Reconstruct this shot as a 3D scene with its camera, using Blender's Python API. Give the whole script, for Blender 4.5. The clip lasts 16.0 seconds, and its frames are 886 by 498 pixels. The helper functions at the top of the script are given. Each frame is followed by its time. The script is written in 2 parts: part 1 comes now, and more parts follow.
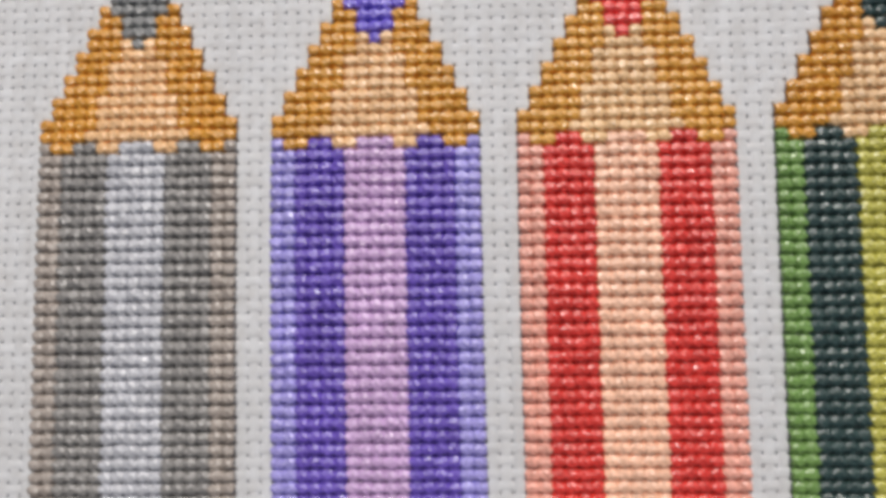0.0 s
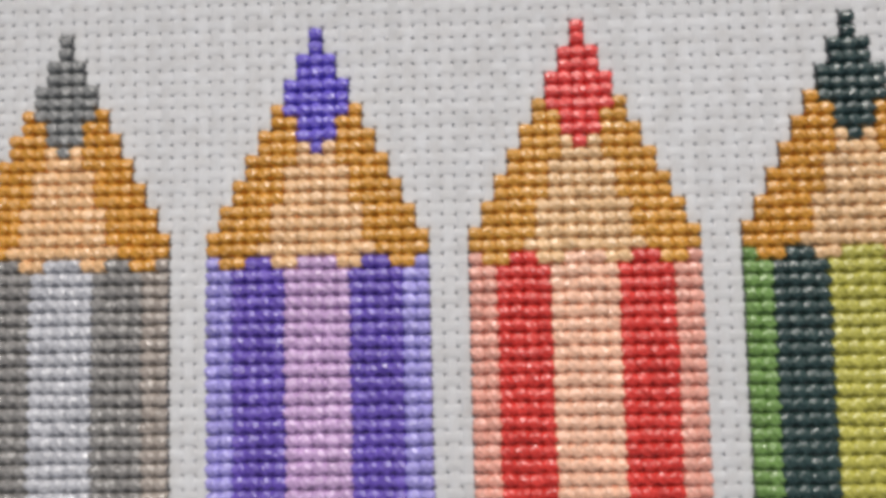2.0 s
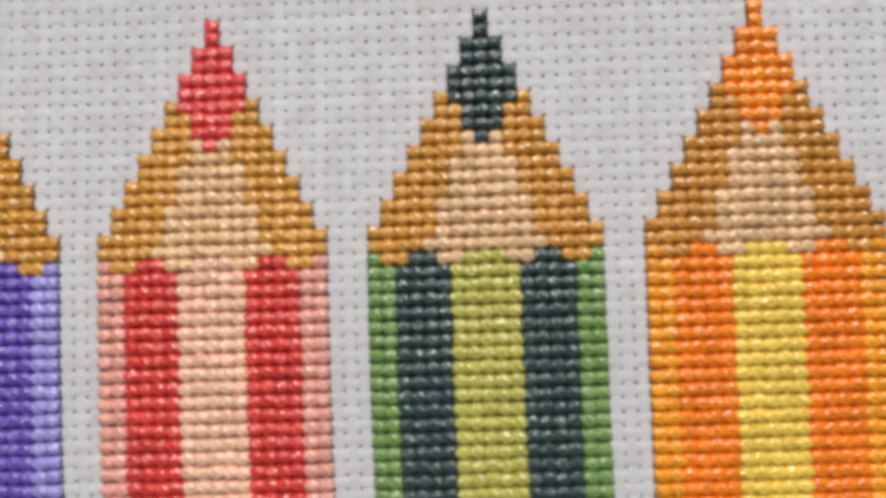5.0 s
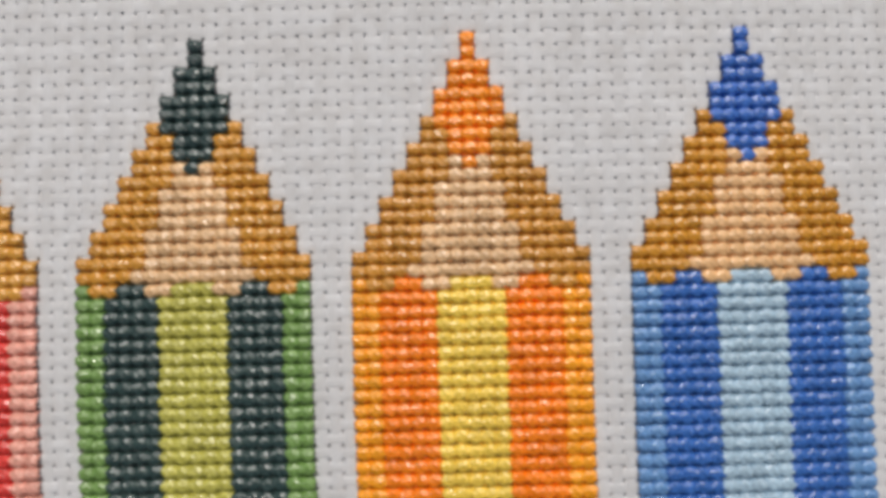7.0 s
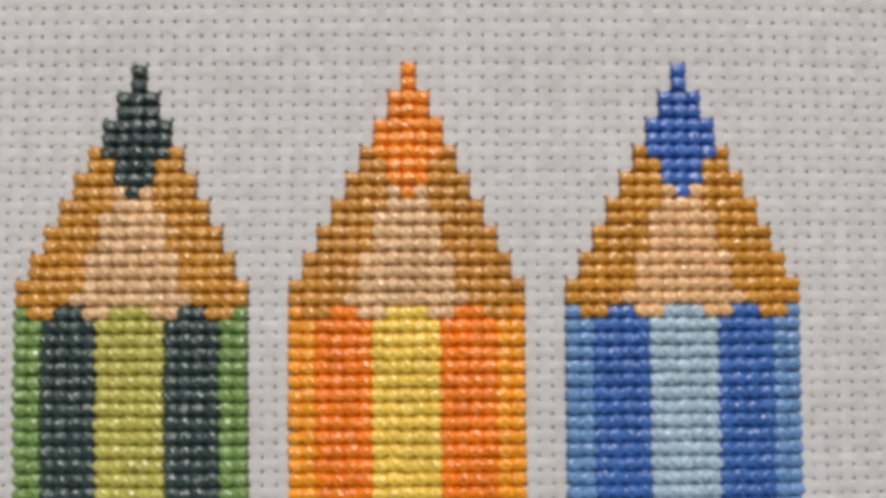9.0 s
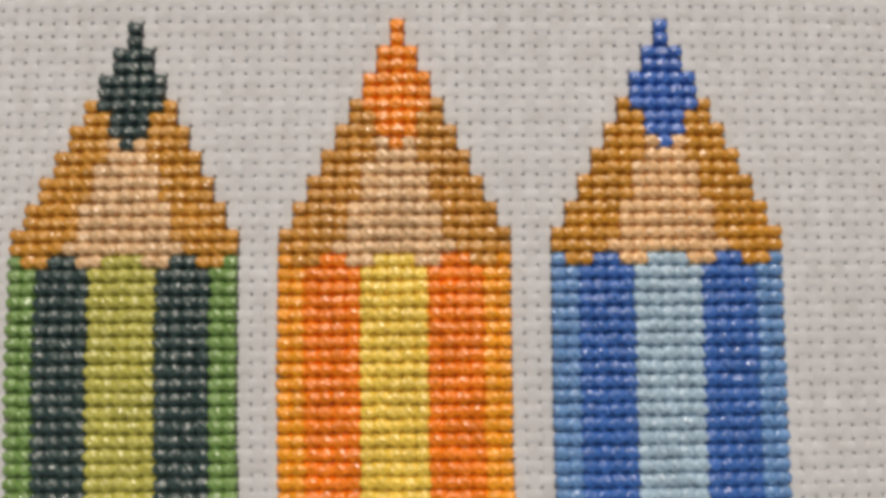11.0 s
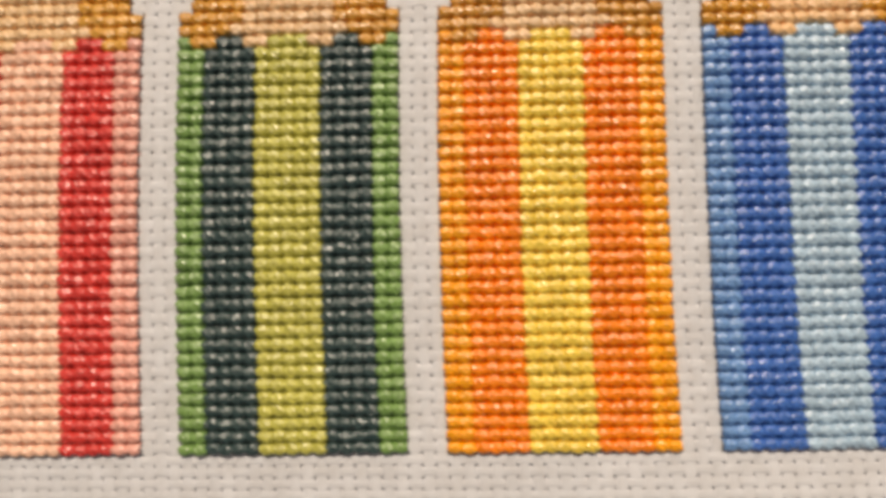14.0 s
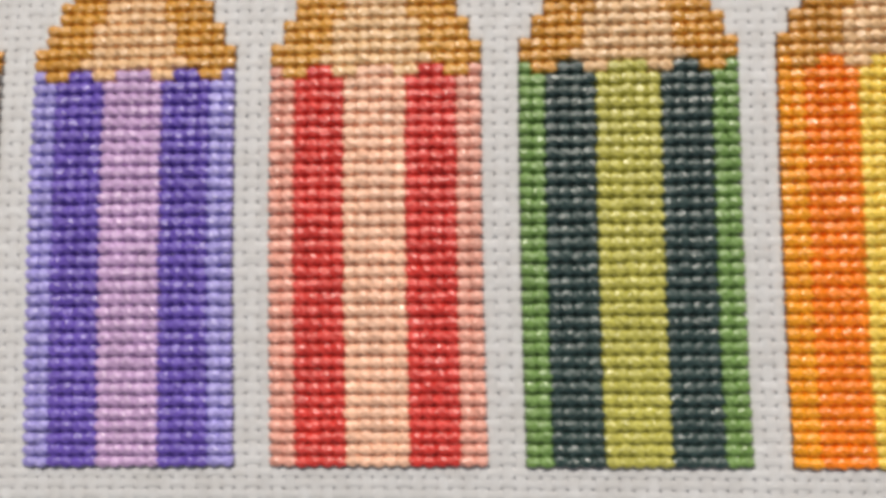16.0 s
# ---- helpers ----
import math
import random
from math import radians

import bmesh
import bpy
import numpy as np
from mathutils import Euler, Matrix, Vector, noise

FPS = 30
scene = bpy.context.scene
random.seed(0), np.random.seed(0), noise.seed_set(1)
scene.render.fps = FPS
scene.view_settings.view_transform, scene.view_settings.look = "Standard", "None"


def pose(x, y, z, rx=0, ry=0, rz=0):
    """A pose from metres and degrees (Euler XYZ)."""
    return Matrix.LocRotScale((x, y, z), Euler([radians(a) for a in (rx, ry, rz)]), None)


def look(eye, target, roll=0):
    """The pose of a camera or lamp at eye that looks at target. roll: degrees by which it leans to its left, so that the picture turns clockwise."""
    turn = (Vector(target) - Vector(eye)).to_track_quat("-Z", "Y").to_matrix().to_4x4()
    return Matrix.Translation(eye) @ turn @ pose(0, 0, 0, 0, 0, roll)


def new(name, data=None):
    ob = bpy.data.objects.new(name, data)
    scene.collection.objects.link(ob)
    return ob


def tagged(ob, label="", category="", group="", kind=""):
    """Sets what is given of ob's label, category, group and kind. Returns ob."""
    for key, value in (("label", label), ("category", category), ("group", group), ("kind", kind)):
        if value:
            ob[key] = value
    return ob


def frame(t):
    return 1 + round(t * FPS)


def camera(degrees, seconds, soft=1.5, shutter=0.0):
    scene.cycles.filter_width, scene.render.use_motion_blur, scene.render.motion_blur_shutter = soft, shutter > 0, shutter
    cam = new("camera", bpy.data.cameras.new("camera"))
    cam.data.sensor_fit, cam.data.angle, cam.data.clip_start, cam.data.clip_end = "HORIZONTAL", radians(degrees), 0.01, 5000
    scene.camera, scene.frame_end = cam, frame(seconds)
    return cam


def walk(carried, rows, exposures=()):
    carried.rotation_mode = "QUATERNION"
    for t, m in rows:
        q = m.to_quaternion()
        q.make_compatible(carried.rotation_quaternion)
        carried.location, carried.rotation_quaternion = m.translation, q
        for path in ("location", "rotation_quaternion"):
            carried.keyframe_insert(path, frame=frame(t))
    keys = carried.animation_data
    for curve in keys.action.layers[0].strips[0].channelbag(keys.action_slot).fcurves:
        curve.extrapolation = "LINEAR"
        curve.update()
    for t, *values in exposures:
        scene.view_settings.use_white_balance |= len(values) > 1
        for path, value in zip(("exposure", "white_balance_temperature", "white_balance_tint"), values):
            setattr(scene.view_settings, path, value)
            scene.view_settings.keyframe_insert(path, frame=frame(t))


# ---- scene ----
# ---------------------------------------------------------------- camera
P = 0.00181                 # one square of the fourteen-count cloth
SOFT = 4.1
cam = camera(62.0, 16.0, soft=SOFT, shutter=0.4)
PATH = [
    (0.0, -0.03753, -0.01226, 0.10580, 4.448, 3.799, -0.568),
    (0.5, -0.03671, -0.00546, 0.10397, 4.284, 3.764, -0.816),
    (1.0, -0.03520, 0.00092, 0.10211, 4.282, 3.820, -0.966),
    (1.5, -0.03405, 0.00497, 0.10027, 4.322, 3.466, -1.060),
    (2.0, -0.03164, 0.00591, 0.09974, 4.156, 3.173, -1.195),
    (2.5, -0.02885, 0.00619, 0.09968, 3.912, 2.809, -1.235),
    (3.0, -0.02292, 0.00666, 0.09944, 3.467, 2.803, -1.371),
    (3.5, -0.01366, 0.00716, 0.09866, 2.994, 3.072, -1.427),
    (4.0, -0.00287, 0.00742, 0.09759, 2.810, 3.190, -1.500),
    (4.5, 0.00713, 0.00830, 0.09696, 2.369, 2.923, -1.688),
    (5.0, 0.01669, 0.00974, 0.09657, 1.720, 2.448, -1.865),
    (5.2, 0.02082, 0.01011, 0.09615, 1.613, 2.394, -1.843),
    (7.3, 0.05750, 0.01446, 0.09435, 0.939, 2.116, -1.459),
    (7.5, 0.05920, 0.01444, 0.09414, 1.220, 2.116, -1.227),
    (8.0, 0.06178, 0.01462, 0.09422, 1.827, 2.112, -0.812),
    (8.5, 0.06207, 0.01637, 0.09482, 1.567, 1.974, -0.561),
    (8.7, 0.06204, 0.01715, 0.09503, 1.429, 1.910, -0.470),
    (10.8, 0.06379, 0.00997, 0.09613, 3.482, 2.074, -0.348),
    (11.0, 0.06398, 0.00677, 0.09629, 3.677, 2.079, -0.422),
    (11.5, 0.06468, -0.00368, 0.09610, 4.230, 2.253, -0.441),
    (12.0, 0.06544, -0.01599, 0.09582, 4.258, 2.592, -0.685),
    (12.5, 0.06433, -0.02435, 0.09608, 4.075, 2.825, -0.741),
    (13.0, 0.06029, -0.02544, 0.09681, 4.204, 2.870, -0.681),
    (13.5, 0.05342, -0.02561, 0.09736, 4.449, 2.909, -0.609),
    (14.0, 0.04404, -0.02524, 0.09870, 4.446, 2.790, -0.543),
    (14.5, 0.03318, -0.02448, 0.09993, 4.424, 2.789, -0.368),
    (15.0, 0.02176, -0.02355, 0.10123, 4.318, 3.129, -0.272),
    (15.5, 0.01001, -0.02264, 0.10284, 4.209, 3.304, -0.208),
    (16.0, -0.00143, -0.02197, 0.10460, 4.177, 3.735, -0.136),
]
EXPOSURES = [(0.0, -0.04, 6350, 10), (3.5, -0.08, 6350, 9), (5.0, -0.08, 6350, 10), (8.0, -0.20, 6520, 10),
             (11.0, -0.25, 6950, 11), (12.5, -0.13, 7350, 14), (14.5, 0.03, 7800, 13), (16.0, 0.04, 6720, 9)]
walk(cam, [(row[0], pose(*row[1:])) for row in PATH], EXPOSURES)

# ---------------------------------------------------------------- light
world = bpy.data.worlds.new("daylight")
scene.world = world
world.use_nodes = True
wn = world.node_tree
sky = wn.nodes.new("ShaderNodeTexSky")
sky.sky_type = "NISHITA"
sky.sun_disc = False
SUN_UP, SUN_TURN = radians(54), radians(2)   # height, and turn from +Y towards +X
sky.sun_elevation = SUN_UP
sky.sun_rotation = SUN_TURN
sky.altitude = 200
sky.dust_density = 8.0
sky.air_density = 0.6
sky.ozone_density = 0.5
back = wn.nodes["Background"]
wn.links.new(sky.outputs[0], back.inputs[0])
back.inputs[1].default_value = 0.046
sun_data = bpy.data.lights.new("sun", "SUN")
sun_data.energy = 2.25
sun_data.angle = radians(5)
sun_data.color = (1.0, 0.955, 0.885)
sun = new("sun", sun_data)
toward = Vector((math.sin(SUN_TURN) * math.cos(SUN_UP), math.cos(SUN_TURN) * math.cos(SUN_UP), math.sin(SUN_UP)))
sun.matrix_world = look(toward * 3, (0, 0, 0))

# ---------------------------------------------------------------- the lie of the cloth
# A gentle drift of the weave and a slow swell, in squares of the cloth.
POWERS = [(2, 0), (1, 1), (0, 2), (3, 0), (2, 1), (1, 2), (0, 3), (4, 0), (3, 1), (2, 2), (1, 3), (0, 4)]
DRIFT = [
    (-0.133, 0.141, 0.609, -0.450, -0.453, 0.590, -0.149, -0.291, 0.281, -0.636, -0.215, -0.275),
    (0.084, -0.762, -1.526, 0.029, 0.066, -0.176, -0.311, 0.060, -0.390, -0.110, 0.220, 2.118),
    (-0.093, 0.853, -1.732, -0.034, -0.760, 0.306, -0.162, -0.674, -0.064, 0.563, -0.759, 0.759),
]
DRIFT = np.array(DRIFT)


def lie(c, r, h=0.0):
    """Places on the cloth, in metres: c squares from the first pencil's edge, r squares below the tips, h squares above it."""
    c, r, h = np.broadcast_arrays(np.asarray(c, float), np.asarray(r, float), np.asarray(h, float))
    u = np.clip((c - 58.5) / 60, -1.18, 1.18)
    v = np.clip((25 - r) / 30, -1.18, 1.18)
    m = np.stack([u ** a * v ** b for a, b in POWERS], -1)
    return np.stack([c - 58.5 + m @ DRIFT[0], 25 - r + m @ DRIFT[1], h + m @ DRIFT[2]], -1) * P


def lie_frame(c, r):
    """The pose of a stitch on the cloth at (c, r)."""
    a, b, o = lie(c + 0.5, r), lie(c - 0.5, r), lie(c, r)
    d, e = lie(c, r - 0.5), lie(c, r + 0.5)
    x, y = Vector(a - b), Vector(d - e)
    sx, sy = x.length / P, y.length / P
    x.normalize()
    n = x.cross(y.normalized()).normalized()
    y = n.cross(x)
    return Vector(o), Matrix((x, y, n)).transposed(), sx, sy


# ---------------------------------------------------------------- materials
def srgb(r, g, b):
    return tuple(((v / 255 + 0.055) / 1.055) ** 2.4 if v > 10 else v / 255 / 12.92 for v in (r, g, b))


def base_material(name):
    m = bpy.data.materials.new(name)
    m.use_nodes = True
    t = m.node_tree
    return m, t, t.nodes["Principled BSDF"]


def link(t, a, b):
    t.links.new(a, b)


def node(t, kind, **values):
    n = t.nodes.new(kind)
    for k, v in values.items():
        n.inputs[k].default_value = v
    return n


def floss(name, colour):
    """Mercerised six-strand cotton: slight sheen, twisted plies, uneven dye from stitch to stitch."""
    m, t, bsdf = base_material(name)
    info = node(t, "ShaderNodeObjectInfo")
    pos = node(t, "ShaderNodeTexCoord")
    geo = node(t, "ShaderNodeNewGeometry")
    # dye: stitch to stitch
    ramp = node(t, "ShaderNodeMapRange", **{"To Min": 0.94, "To Max": 1.06})
    link(t, info.outputs["Random"], ramp.inputs["Value"])
    # dye and fuzz along the thread
    fuzz = node(t, "ShaderNodeTexNoise", Scale=2300.0, Detail=2.0, Roughness=0.55)
    link(t, geo.outputs["Position"], fuzz.inputs["Vector"])
    fuzz_range = node(t, "ShaderNodeMapRange", **{"From Min": 0.3, "From Max": 0.7, "To Min": 0.84, "To Max": 1.16})
    link(t, fuzz.outputs["Fac"], fuzz_range.inputs["Value"])
    slow = node(t, "ShaderNodeTexNoise", Scale=170.0, Detail=2.0)
    link(t, geo.outputs["Position"], slow.inputs["Vector"])
    slow_range = node(t, "ShaderNodeMapRange", **{"From Min": 0.3, "From Max": 0.7, "To Min": 0.92, "To Max": 1.08})
    link(t, slow.outputs["Fac"], slow_range.inputs["Value"])
    a = node(t, "ShaderNodeMath")
    a.operation = "MULTIPLY"
    link(t, ramp.outputs[0], a.inputs[0])
    link(t, fuzz_range.outputs[0], a.inputs[1])
    b = node(t, "ShaderNodeMath")
    b.operation = "MULTIPLY"
    link(t, a.outputs[0], b.inputs[0])
    link(t, slow_range.outputs[0], b.inputs[1])
    tint = node(t, "ShaderNodeHueSaturation", Color=(*colour, 1))
    link(t, b.outputs[0], tint.inputs["Value"])
    link(t, tint.outputs[0], bsdf.inputs["Base Color"])
    gloss = node(t, "ShaderNodeMapRange", **{"From Min": 0.3, "From Max": 0.7, "To Min": 0.14, "To Max": 0.32})
    link(t, fuzz.outputs["Fac"], gloss.inputs["Value"])
    link(t, gloss.outputs[0], bsdf.inputs["Roughness"])
    bsdf.inputs["Specular IOR Level"].default_value = 1.0
    bsdf.inputs["Sheen Weight"].default_value = 0.04
    bsdf.inputs["Sheen Roughness"].default_value = 0.4
    # plies twisted round the strand
    turn = node(t, "ShaderNodeMapping", Rotation=(0, 0, radians(-28)))
    link(t, pos.outputs["Object"], turn.inputs["Vector"])
    plies = node(t, "ShaderNodeTexWave", Scale=700.0, Distortion=2.0, Detail=1.0)
    link(t, turn.outputs[0], plies.inputs["Vector"])
    bump = node(t, "ShaderNodeBump", Strength=0.4, Distance=0.00006)
    link(t, plies.outputs["Fac"], bump.inputs["Height"])
    bump_fuzz = node(t, "ShaderNodeBump", Strength=0.9, Distance=0.00017)
    link(t, fuzz.outputs["Fac"], bump_fuzz.inputs["Height"])
    link(t, bump.outputs[0], bump_fuzz.inputs["Normal"])
    link(t, bump_fuzz.outputs[0], bsdf.inputs["Normal"])
    return m


def cotton(name, along):
    """Off-white cotton yarn of the ground weave: four fine threads side by side in each bundle."""
    m, t, bsdf = base_material(name)
    geo = node(t, "ShaderNodeNewGeometry")
    info = node(t, "ShaderNodeObjectInfo")
    slow = node(t, "ShaderNodeTexNoise", Scale=420.0, Detail=3.0)
    link(t, geo.outputs["Position"], slow.inputs["Vector"])
    mix = node(t, "ShaderNodeValToRGB")
    mix.color_ramp.elements[0].position, mix.color_ramp.elements[1].position = 0.3, 0.72
    mix.color_ramp.elements[0].color = (0.621, 0.624, 0.632, 1)
    mix.color_ramp.elements[1].color = (0.710, 0.727, 0.752, 1)
    link(t, slow.outputs["Fac"], mix.inputs["Fac"])
    shade = node(t, "ShaderNodeMapRange", **{"To Min": 0.95, "To Max": 1.05})
    link(t, info.outputs["Random"], shade.inputs["Value"])
    hue = node(t, "ShaderNodeHueSaturation")
    link(t, mix.outputs["Color"], hue.inputs["Color"])
    link(t, shade.outputs[0], hue.inputs["Value"])
    link(t, hue.outputs[0], bsdf.inputs["Base Color"])
    bsdf.inputs["Roughness"].default_value = 0.75
    bsdf.inputs["Specular IOR Level"].default_value = 0.3
    bsdf.inputs["Sheen Weight"].default_value = 0.1
    place = node(t, "ShaderNodeTexCoord")
    threads = node(t, "ShaderNodeTexWave", Scale=2 * math.pi / (20 * P / 4), Distortion=1.2, Detail=1.0)
    threads.bands_direction = along
    link(t, place.outputs["Object"], threads.inputs["Vector"])
    fine = node(t, "ShaderNodeTexNoise", Scale=4200.0, Detail=3.0)
    link(t, geo.outputs["Position"], fine.inputs["Vector"])
    bump = node(t, "ShaderNodeBump", Strength=0.35, Distance=0.00006)
    link(t, threads.outputs["Fac"], bump.inputs["Height"])
    bump_fine = node(t, "ShaderNodeBump", Strength=0.3, Distance=0.00005)
    link(t, fine.outputs["Fac"], bump_fine.inputs["Height"])
    link(t, bump.outputs[0], bump_fine.inputs["Normal"])
    link(t, bump_fine.outputs[0], bsdf.inputs["Normal"])
    return m


def border_cotton():
    """The same cloth past the woven squares: a checker of small raised blocks."""
    m, t, bsdf = base_material("border_cotton")
    geo = node(t, "ShaderNodeNewGeometry")
    check = node(t, "ShaderNodeTexChecker", Scale=1 / P)
    link(t, geo.outputs["Position"], check.inputs["Vector"])
    slow = node(t, "ShaderNodeTexNoise", Scale=300.0, Detail=3.0)
    link(t, geo.outputs["Position"], slow.inputs["Vector"])
    mix = node(t, "ShaderNodeValToRGB")
    mix.color_ramp.elements[0].color = (0.621, 0.624, 0.632, 1)
    mix.color_ramp.elements[1].color = (0.710, 0.727, 0.752, 1)
    link(t, slow.outputs["Fac"], mix.inputs["Fac"])
    link(t, mix.outputs["Color"], bsdf.inputs["Base Color"])
    bsdf.inputs["Roughness"].default_value = 0.8
    bump = node(t, "ShaderNodeBump", Strength=0.4, Distance=0.0002)
    link(t, check.outputs["Fac"], bump.inputs["Height"])
    link(t, bump.outputs[0], bsdf.inputs["Normal"])
    return m


def wood():
    m, t, bsdf = base_material("table_wood")
    place = node(t, "ShaderNodeTexCoord")
    stretch = node(t, "ShaderNodeMapping", Scale=(1, 9, 1))
    link(t, place.outputs["Object"], stretch.inputs["Vector"])
    grain = node(t, "ShaderNodeTexNoise", Scale=14.0, Detail=6.0, Distortion=1.5)
    link(t, stretch.outputs[0], grain.inputs["Vector"])
    mix = node(t, "ShaderNodeValToRGB")
    mix.color_ramp.elements[0].color = (0.30, 0.22, 0.15, 1)
    mix.color_ramp.elements[1].color = (0.46, 0.36, 0.26, 1)
    link(t, grain.outputs["Fac"], mix.inputs["Fac"])
    link(t, mix.outputs["Color"], bsdf.inputs["Base Color"])
    bsdf.inputs["Roughness"].default_value = 0.45
    bump = node(t, "ShaderNodeBump", Strength=0.15, Distance=0.0005)
    link(t, grain.outputs["Fac"], bump.inputs["Height"])
    link(t, bump.outputs[0], bsdf.inputs["Normal"])
    return m


COTTON_UP = cotton("warp_cotton", "X")
COTTON_ACROSS = cotton("weft_cotton", "Y")

# the colours of the thread, as dyed
DYES = {
    "grey": {"lead": (131, 133, 133), "dark_wood": (217, 153, 53), "pale_wood": (239, 192, 139), "side_stripe": (167, 157, 149), "bold_stripe": (139, 137, 135), "centre_stripe": (194, 196, 203)},
    "violet": {"lead": (112, 94, 212), "dark_wood": (214, 152, 53), "pale_wood": (237, 192, 141), "side_stripe": (163, 155, 226), "bold_stripe": (110, 86, 188), "centre_stripe": (202, 167, 214)},
    "red": {"lead": (235, 80, 76), "dark_wood": (218, 158, 63), "pale_wood": (235, 194, 143), "side_stripe": (239, 171, 153), "bold_stripe": (222, 64, 56), "centre_stripe": (248, 197, 167)},
    "green": {"lead": (52, 73, 72), "dark_wood": (212, 150, 53), "pale_wood": (231, 190, 141), "side_stripe": (119, 156, 84), "bold_stripe": (54, 75, 73), "centre_stripe": (192, 188, 88)},
    "orange": {"lead": (255, 150, 26), "dark_wood": (209, 146, 53), "pale_wood": (231, 190, 141), "side_stripe": (255, 167, 31), "bold_stripe": (255, 137, 18), "centre_stripe": (246, 210, 84)},
    "blue": {"lead": (66, 116, 202), "dark_wood": (212, 148, 45), "pale_wood": (237, 190, 135), "side_stripe": (107, 153, 207), "bold_stripe": (60, 111, 190), "centre_stripe": (171, 200, 220)},
}
FLOSS = {}
for dye, shades in DYES.items():
    for where, value in shades.items():
        FLOSS[dye + "_" + where] = floss("floss_" + dye + "_" + where, srgb(*value))
PART_WORDS = {}
for dye, lead, side, bold, centre in (
        ("grey", "mid grey", "warm taupe grey", "dark grey", "pale silver grey"),
        ("violet", "bright violet", "pale lavender blue", "deep violet", "soft lilac"),
        ("red", "bright red", "salmon pink", "crimson red", "pale peach"),
        ("green", "blackish green", "leaf green", "blackish bottle green", "lime green"),
        ("orange", "bright orange", "amber orange", "vivid orange", "corn yellow"),
        ("blue", "cobalt blue", "mid sky blue", "cobalt blue", "pale ice blue")):
    PART_WORDS.update({dye + "_lead": lead + " stitched lead", dye + "_side_stripe": side + " stitched side stripe",
                       dye + "_bold_stripe": bold + " stitched stripe", dye + "_centre_stripe": centre + " stitched centre stripe",
                       dye + "_dark_wood": "ochre brown stitched wood", dye + "_pale_wood": "pale tan stitched wood"})

# ---------------------------------------------------------------- building helpers
def mesh_of(name, verts, faces, material, smooth=True):
    me = bpy.data.meshes.new(name)
    me.from_pydata([tuple(v) for v in verts], [], faces)
    me.materials.append(material)
    if smooth:
        me.polygons.foreach_set("use_smooth", [True] * len(me.polygons))
    me.update()
    return me


def part(name, me, parent, label="", kind=""):
    """One mesh object under a thing or under a part; its mesh is in the parent's own place."""
    ob = new(name, me)
    ob.parent = parent
    return tagged(ob, label, kind=kind)


def tube_faces(rings, sides, closed=True):
    faces = []
    for i in range(rings - 1):
        for j in range(sides if closed else sides - 1):
            k = (j + 1) % sides
            faces.append((i * sides + j, i * sides + k, (i + 1) * sides + k, (i + 1) * sides + j))
    return faces


# ---------------------------------------------------------------- the pencil's chart
# l lead, d dark wood, w pale wood, s side stripe, b bold stripe, c centre stripe
CONE = ["l", "l", "lll", "lll", "lllll", "lllll", "dllllld", "ddllldd", "dddlllddd", "dddwlwddd",
        "ddddwwwdddd", "dddwwwwwddd", "ddddwwwwwdddd", "ddddwwwwwdddd", "ddddwwwwwwwdddd", "ddddwwwwwwwdddd",
        "dddddwwwwwwwddddd", "ddddwwwwwwwwwdddd", "sddbbwwcccwwbbdds"]
CHART = [row.center(17) for row in CONE] + ["ssbbbbcccccbbbbss"] * 31


def filled(c, r):
    """Whether the square in column c and row r is stitched."""
    return 0 <= r < 50 and 0 <= c < 120 and c % 20 < 17 and CHART[r][c % 20] != " "


# ---------------------------------------------------------------- table and cloth
SWELL_LOW = float(lie(*np.meshgrid(np.linspace(-14, 131, 60), np.linspace(-12, 62, 40)))[..., 2].min())


def slab(name, x0, x1, y0, y1, z0, z1, material, bevel):
    bm = bmesh.new()
    bmesh.ops.create_cube(bm, size=1.0)
    for v in bm.verts:
        v.co = Vector(((x0 + x1) / 2 + v.co.x * (x1 - x0), (y0 + y1) / 2 + v.co.y * (y1 - y0), (z0 + z1) / 2 + v.co.z * (z1 - z0)))
    bmesh.ops.bevel(bm, geom=bm.edges[:], offset=bevel, segments=2, affect="EDGES")
    me = bpy.data.meshes.new(name)
    bm.to_mesh(me)
    bm.free()
    me.materials.append(material)
    return new(name, me)


TABLE_TOP = SWELL_LOW - 0.32 * P
tagged(slab("table_top", -0.30, 0.30, -0.21, 0.21, TABLE_TOP - 0.02, TABLE_TOP, wood(), 0.004),
       "pale plain wooden board under the cloth", "table top", kind="structure")

C0, C1, R0, R1 = -12, 130, -11, 61          # the woven squares
cloth = tagged(new("embroidery_cloth"), "off-white evenweave cotton cloth with small holes, lying on the table", "cloth")
cloth.location = (0, 0, 0)


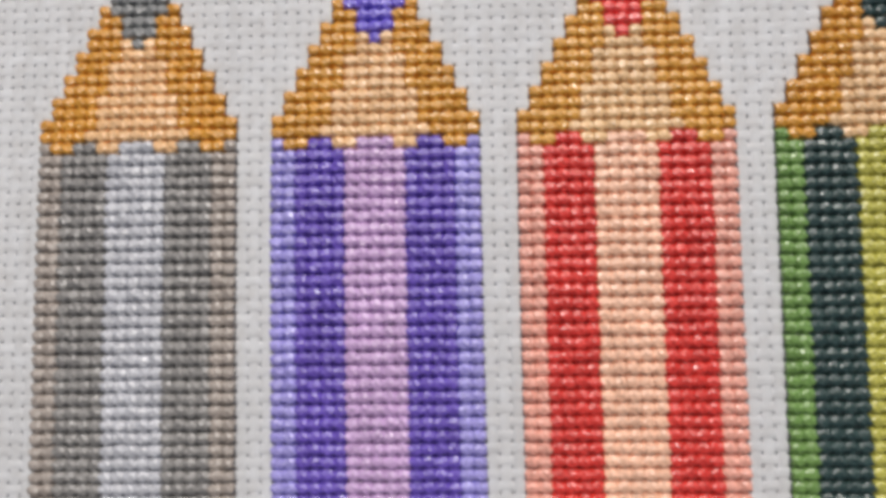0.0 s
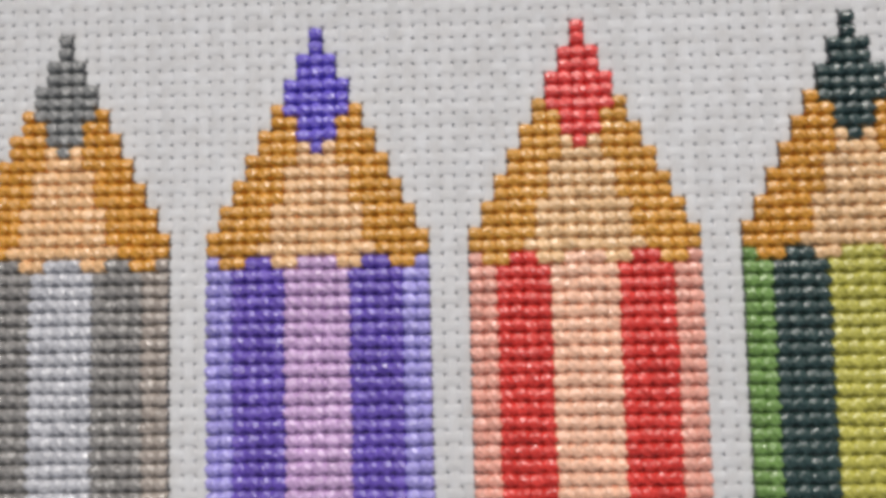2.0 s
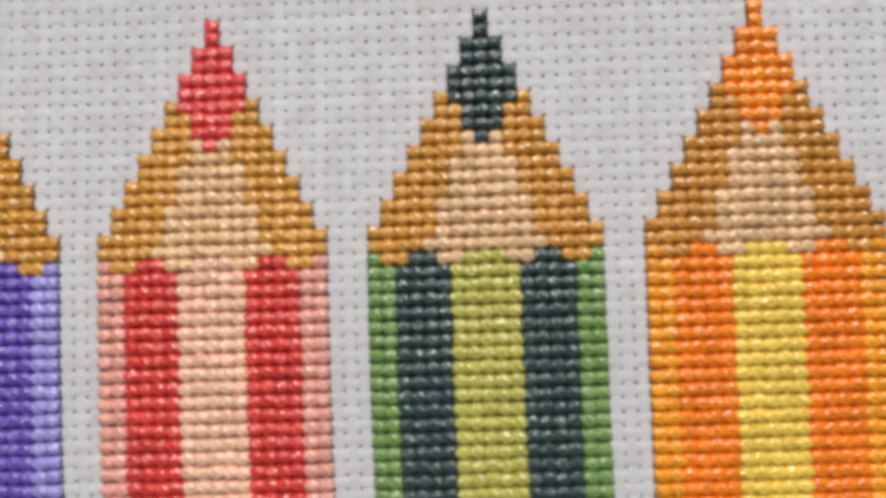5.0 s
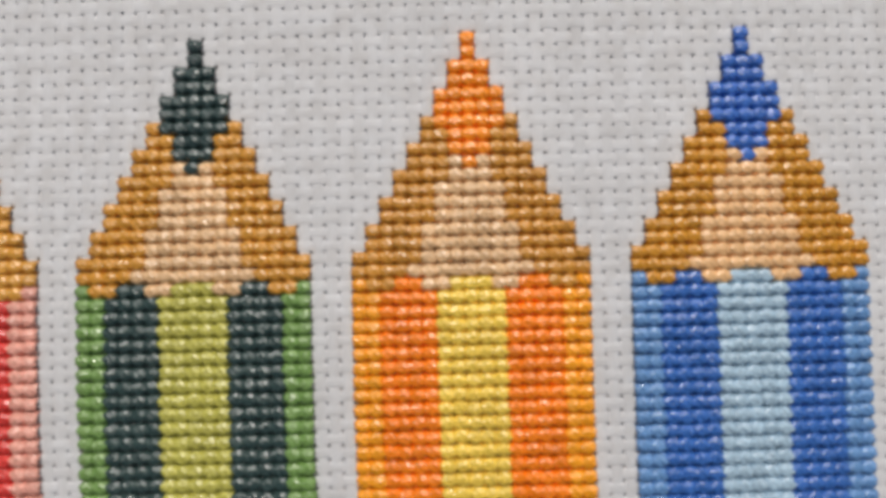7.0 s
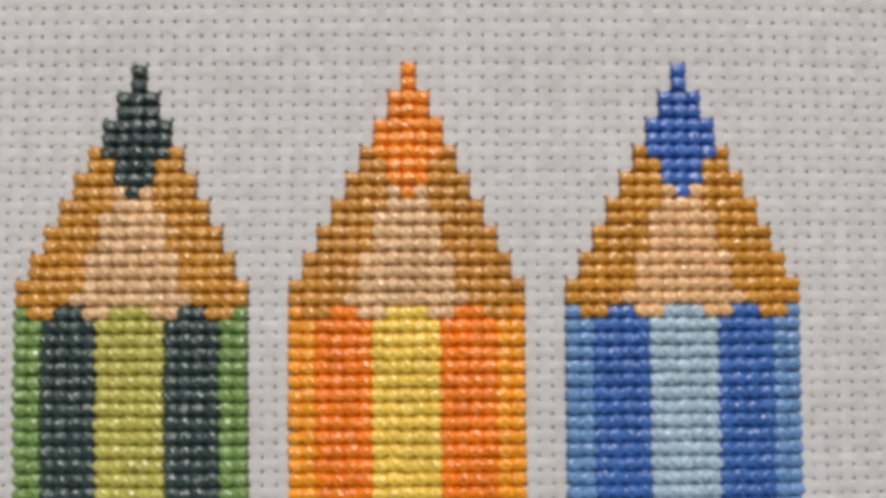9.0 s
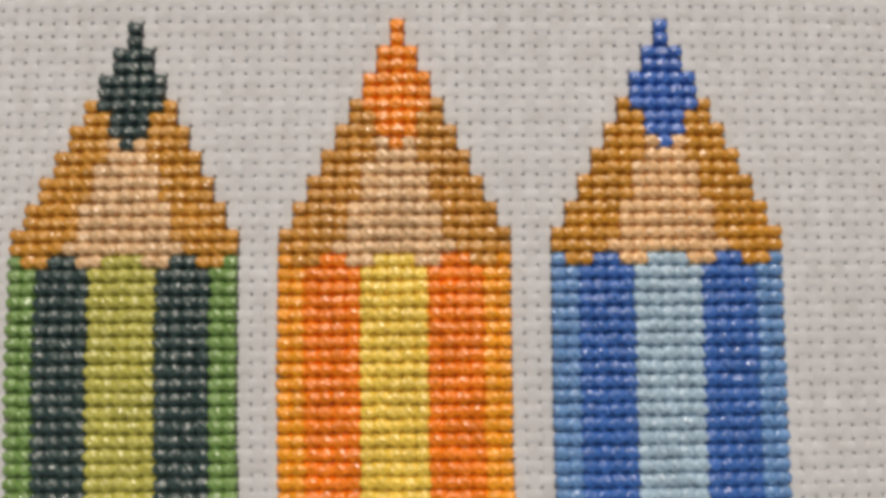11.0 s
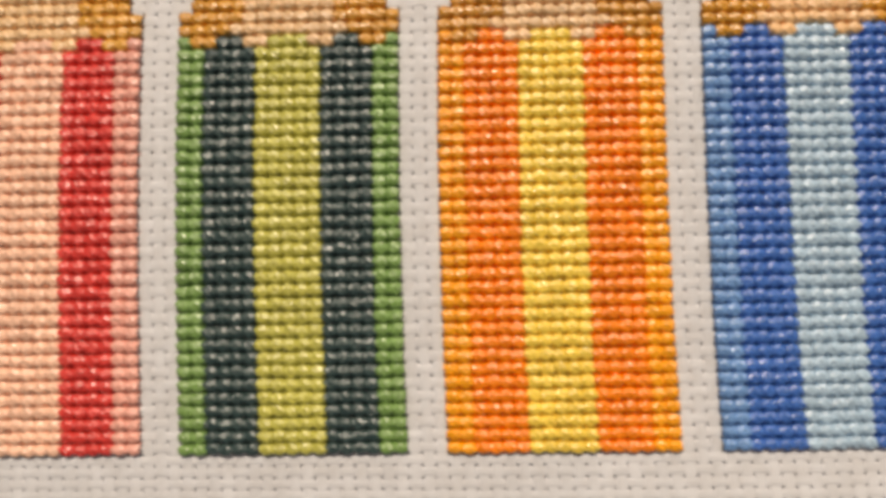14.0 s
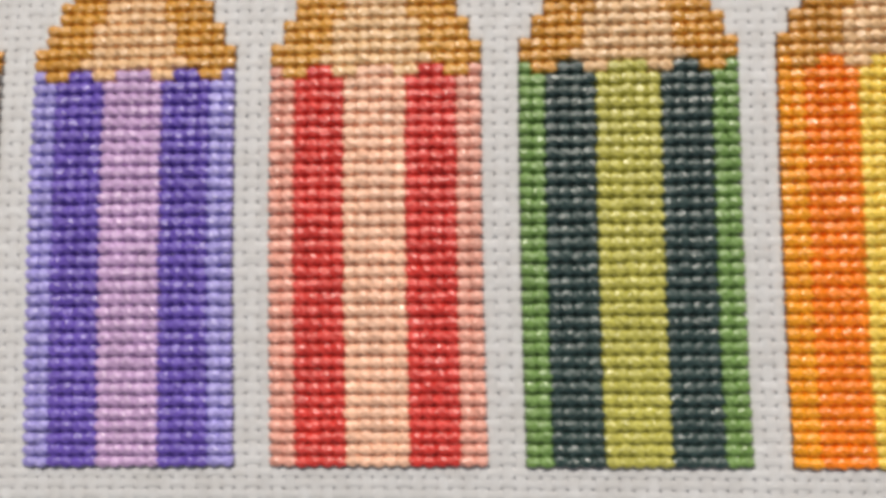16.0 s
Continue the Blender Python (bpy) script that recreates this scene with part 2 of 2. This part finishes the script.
def yarn(index, lengthwise):
    """A flat bundle of threads that goes over and under the crossing ones."""
    lo, hi = (R0, R1) if lengthwise else (C0, C1)
    rng = np.random.RandomState((index + 100) * 2 + lengthwise)
    s = np.arange(lo * 4, hi * 4 + 1) / 4.0
    wave = np.cos(math.pi * (s - 0.5 - index)) * (1 if lengthwise else -1)
    cell = np.floor(s).astype(int) - lo
    bulge = rng.uniform(-0.022, 0.012, cell.max() + 1)[cell]
    wander = rng.uniform(-0.02, 0.02, cell.max() + 1)[cell]
    mid = index + 0.5 + wander
    height = 0.017 * wave
    # needle and thread have opened the holes of the stitched squares
    opened = np.zeros((2, len(s)))
    for k in range(0, len(s), 4):
        for side in (0, 1):
            m, n = int(s[k]), index + side
            squares = [(n - a, m - b) if lengthwise else (m - a, n - b) for a in (0, 1) for b in (0, 1)]
            count = sum(filled(c, r) for c, r in squares)
            opened[side, k] = 0.15 if count > 2 else 0.06 if count else 0.0
    half = (0.510 if lengthwise else 0.493) - 0.014 * np.cos(2 * math.pi * s) + bulge
    profile = [(-1.0, -0.015), (-0.66, 0.045), (0.0, 0.06), (0.66, 0.045), (1.0, -0.015), (0.0, -0.09)]
    across = np.stack([mid + a * (half - opened[int(a > 0)]) for a, b in profile], 1)
    up = np.stack([height + b for a, b in profile], 1)
    run = np.repeat(s[:, None], len(profile), 1)
    pts = lie(across, run, up) if lengthwise else lie(run, across, up)
    faces = tube_faces(len(s), len(profile))
    name = "warp_yarn" if lengthwise else "weft_yarn"
    me = mesh_of(name, pts.reshape(-1, 3), [f[::-1] for f in faces] if lengthwise else faces, COTTON_UP if lengthwise else COTTON_ACROSS)
    return part(name, me, cloth)


def cloth_border():
    """The rest of the cloth round the woven squares, out to its cut edge."""
    xs = [C0 - 34, C0 - 17, C0 - 0.03] + list(np.linspace(C0 - 0.02, C1 + 0.02, 30)) + [C1 + 0.03, C1 + 17, C1 + 34]
    ys = [R0 - 34, R0 - 17, R0 - 0.03] + list(np.linspace(R0 - 0.02, R1 + 0.02, 20)) + [R1 + 0.03, R1 + 17, R1 + 34]
    bm = bmesh.new()
    grid = {}
    for i, x in enumerate(xs):
        for j, y in enumerate(ys):
            grid[i, j] = bm.verts.new(lie(x, y, 0.1))
    for i in range(len(xs) - 1):
        for j in range(len(ys) - 1):
            if 2 <= i < len(xs) - 3 and 2 <= j < len(ys) - 3:
                continue
            bm.faces.new((grid[i, j + 1], grid[i + 1, j + 1], grid[i + 1, j], grid[i, j]))
    lone = [v for v in bm.verts if not v.link_faces]
    bmesh.ops.delete(bm, geom=lone, context="VERTS")
    top = bm.faces[:]
    low = bmesh.ops.extrude_face_region(bm, geom=top)
    for v in low["geom"]:
        if isinstance(v, bmesh.types.BMVert):
            v.co.z -= 0.25 * P
    bmesh.ops.recalc_face_normals(bm, faces=bm.faces)
    me = bpy.data.meshes.new("cloth_border")
    bm.to_mesh(me)
    bm.free()
    me.materials.append(border_cotton())
    return part("cloth_border", me, cloth)


cloth_border()

# ---------------------------------------------------------------- stitches
# round a strand: its open-bottomed upper side
ROUND = [(-1.0, -1.0), (-0.93, 0.30), (-0.62, 0.86), (0.0, 1.0), (0.62, 0.86), (0.93, 0.30), (1.0, -1.0)]
# along an arm, hole to hole: way, lift, spread of the two strands, thickness of a strand
ALONG = [(-0.50, -1.2, 0.015, 0.050), (-0.45, -0.70, 0.025, 0.072), (-0.39, -0.10, 0.050, 0.100), (-0.335, 0.70, 0.110, 0.200), (-0.24, 0.95, 0.150, 0.285), (0.0, 1.0, 0.150, 0.290),
         (0.24, 0.95, 0.150, 0.285), (0.335, 0.70, 0.110, 0.200), (0.39, -0.10, 0.050, 0.100), (0.45, -0.70, 0.025, 0.072), (0.50, -1.2, 0.015, 0.050)]


def arm(direction, height, rng, thick, wide):
    """A diagonal arm of a cross, two strands side by side from hole to hole, in squares; direction 1: rising to the right, -1: falling."""
    verts, faces = [], []
    side = Vector((0.85, -direction * 0.53, 0)).normalized()
    bow = rng.uniform(-0.035, 0.035)
    twist, phase = rng.uniform(0.02, 0.05), rng.uniform(-0.7, 0.7)
    for strand in (-1, 1):
        tall = height * rng.uniform(0.82, 1.18)
        stout = wide * rng.uniform(0.90, 1.12)
        first = len(verts)
        for s, lift, spread, radius in ALONG:
            ease = 1 - 4 * s * s
            mid = Vector((s, direction * s, tall * lift if lift > 0 else 0.62 * lift)) + side * (strand * spread * wide + bow * ease)
            mid.z += strand * twist * ease * math.sin(6.5 * s + phase)        # the strands are twisted round one another
            for across, rise in ROUND:
                verts.append((mid + side * (across * radius * stout) + Vector((0, 0, rise * radius * thick))) * P)
        faces += [tuple(i + first for i in q) for q in tube_faces(len(ALONG), len(ROUND), False)]
    return verts, faces


def faces_up(verts, faces):
    a, b, c = (verts[i] for i in faces[len(faces) // 4 + 2][:3])
    return (b - a).cross(c - a).z > 0


UP_RISING, UP_FALLING = (faces_up(*arm(d, 0.2, random.Random(1), 0.9, 1.0)) for d in (1, -1))


def cross(seed, slim):
    """A whole cross: the under arm rising to the right, the upper arm falling to the right; slim ones stand at a motif's edge."""
    rng = random.Random(seed)
    v, f = arm(1, 0.10, rng, 0.36, 0.80 if slim else 1.0)
    w, g = arm(-1, 0.17, rng, 0.42, 0.82 if slim else 0.98)
    return v + w, [q if UP_RISING else q[::-1] for q in f] + [tuple(i + len(v) for i in q)[::1 if UP_FALLING else -1] for q in g]


VARIANTS = 12
CROSSES = {(slim, i): cross(100 + i, slim) for slim in (False, True) for i in range(VARIANTS)}
cross_meshes = {}


def cross_mesh(colour, slim, i):
    if (colour, slim, i) not in cross_meshes:
        cross_meshes[colour, slim, i] = mesh_of("stitch", *CROSSES[slim, i], FLOSS[colour])
    return cross_meshes[colour, slim, i]


STEPS = (0.0, 0.19, 0.5, 0.81, 1.0)


def open_side(c, r):
    """For a place on the edge of a motif, which way the stitches lie; elsewhere no way."""
    on_c, on_r = c == math.floor(c), r == math.floor(r)
    around = [(dc, dr) for dc in ((-0.5, 0.5) if on_c else (0,)) for dr in ((-0.5, 0.5) if on_r else (0,))]
    near = [(dc, dr) for dc, dr in around if filled(math.floor(c + dc), math.floor(r + dr))]
    if len(near) == len(around) or (on_c and on_r):
        return 0.0, 0.0
    return sum(dc for dc, dr in near) / len(near), sum(dr for dc, dr in near) / len(near)


def stitched_area(name, label, colour, cells, parent):
    """One area of one colour: a low bed of thread, and each cross a stitch upon it."""
    home = parent.location
    spots, faces, at = [], [], {}

    def corner(c, r):
        if (c, r) not in at:
            at[c, r] = len(spots)
            h = 0.10
            if c == int(c) and r == int(r):          # the thread goes down through the hole
                h = -0.32
            elif c == int(c) or r == int(r):
                h = 0.085
            dc, dr = open_side(c, r)                  # the bed draws back from the open edge of the motif
            spots.append((c + 0.3 * dc, r + 0.3 * dr, h))
        return at[c, r]

    for c, r in cells:
        for i in range(4):
            for j in range(4):
                c0, c1, r0, r1 = c + STEPS[i], c + STEPS[i + 1], r + STEPS[j], r + STEPS[j + 1]
                faces.append((corner(c0, r0), corner(c0, r1), corner(c1, r1), corner(c1, r0)))
    verts = lie(*np.array(spots).T) - np.array(home)
    area = part(name, mesh_of(name, verts, faces, FLOSS[colour]), parent, label)
    for c, r in cells:
        rng = random.Random(c * 1009 + r * 9176 + 5)
        o, turn, sx, sy = lie_frame(c + 0.5 + rng.uniform(-0.03, 0.03), r + 0.5 + rng.uniform(-0.05, 0.05))
        slim = not (filled(c - 1, r) and filled(c + 1, r))
        ob = new("stitch", cross_mesh(colour, slim, rng.randrange(VARIANTS)))
        ob.parent = area
        m = Matrix.Translation(o + turn.col[2] * (0.285 * P) - home) @ turn.to_4x4() @ Matrix.Rotation(radians(rng.uniform(-5, 5)), 4, "Z") \
            @ Matrix.Rotation(radians(rng.uniform(-8, 8)), 4, "X") @ Matrix.Rotation(radians(rng.uniform(-8, 8)), 4, "Y")
        ob.matrix_basis = m @ Matrix.Diagonal((sx * (1.02 if slim else rng.uniform(1.04, 1.12)), sy * rng.uniform(0.98, 1.04), rng.uniform(0.86, 1.14), 1))
    return area


# ---------------------------------------------------------------- the pencils
def pencil(index, name_colour, words):
    first = 20 * index
    base = lie(first + 8.5, 50, 0)
    thing = tagged(new("embroidered_pencil"), words, "embroidered pencil", "row of embroidered pencils")
    thing.location = base
    areas = {}
    for r, row in enumerate(CHART):
        for c, key in enumerate(row):
            if key == " ":
                continue
            half = "" if key in "lwc" else ("_near" if c < 8.5 else "_far")
            areas.setdefault((key, half), []).append((first + c, r))
    names = {"l": "lead", "d": "dark_wood", "w": "pale_wood", "s": "side_stripe", "b": "bold_stripe", "c": "centre_stripe"}
    for (key, half), cells in areas.items():
        colour = name_colour + "_" + names[key]
        stitched_area(names[key], PART_WORDS[colour], colour, cells, thing)
    return thing


for i, (dye, words) in enumerate((
        ("grey", "grey and silver cross-stitched pencil with ochre sharpened wood"),
        ("violet", "violet and lilac cross-stitched pencil with ochre sharpened wood"),
        ("red", "red and peach cross-stitched pencil with ochre sharpened wood"),
        ("green", "dark green and lime cross-stitched pencil with ochre sharpened wood"),
        ("orange", "orange and yellow cross-stitched pencil with brown sharpened wood"),
        ("blue", "cobalt and ice-blue cross-stitched pencil with ochre sharpened wood"))):
    pencil(i, dye, words)

# ---------------------------------------------------------------- the weave
for i in range(C0, C1):
    yarn(i, True)
for i in range(R0, R1):
    yarn(i, False)
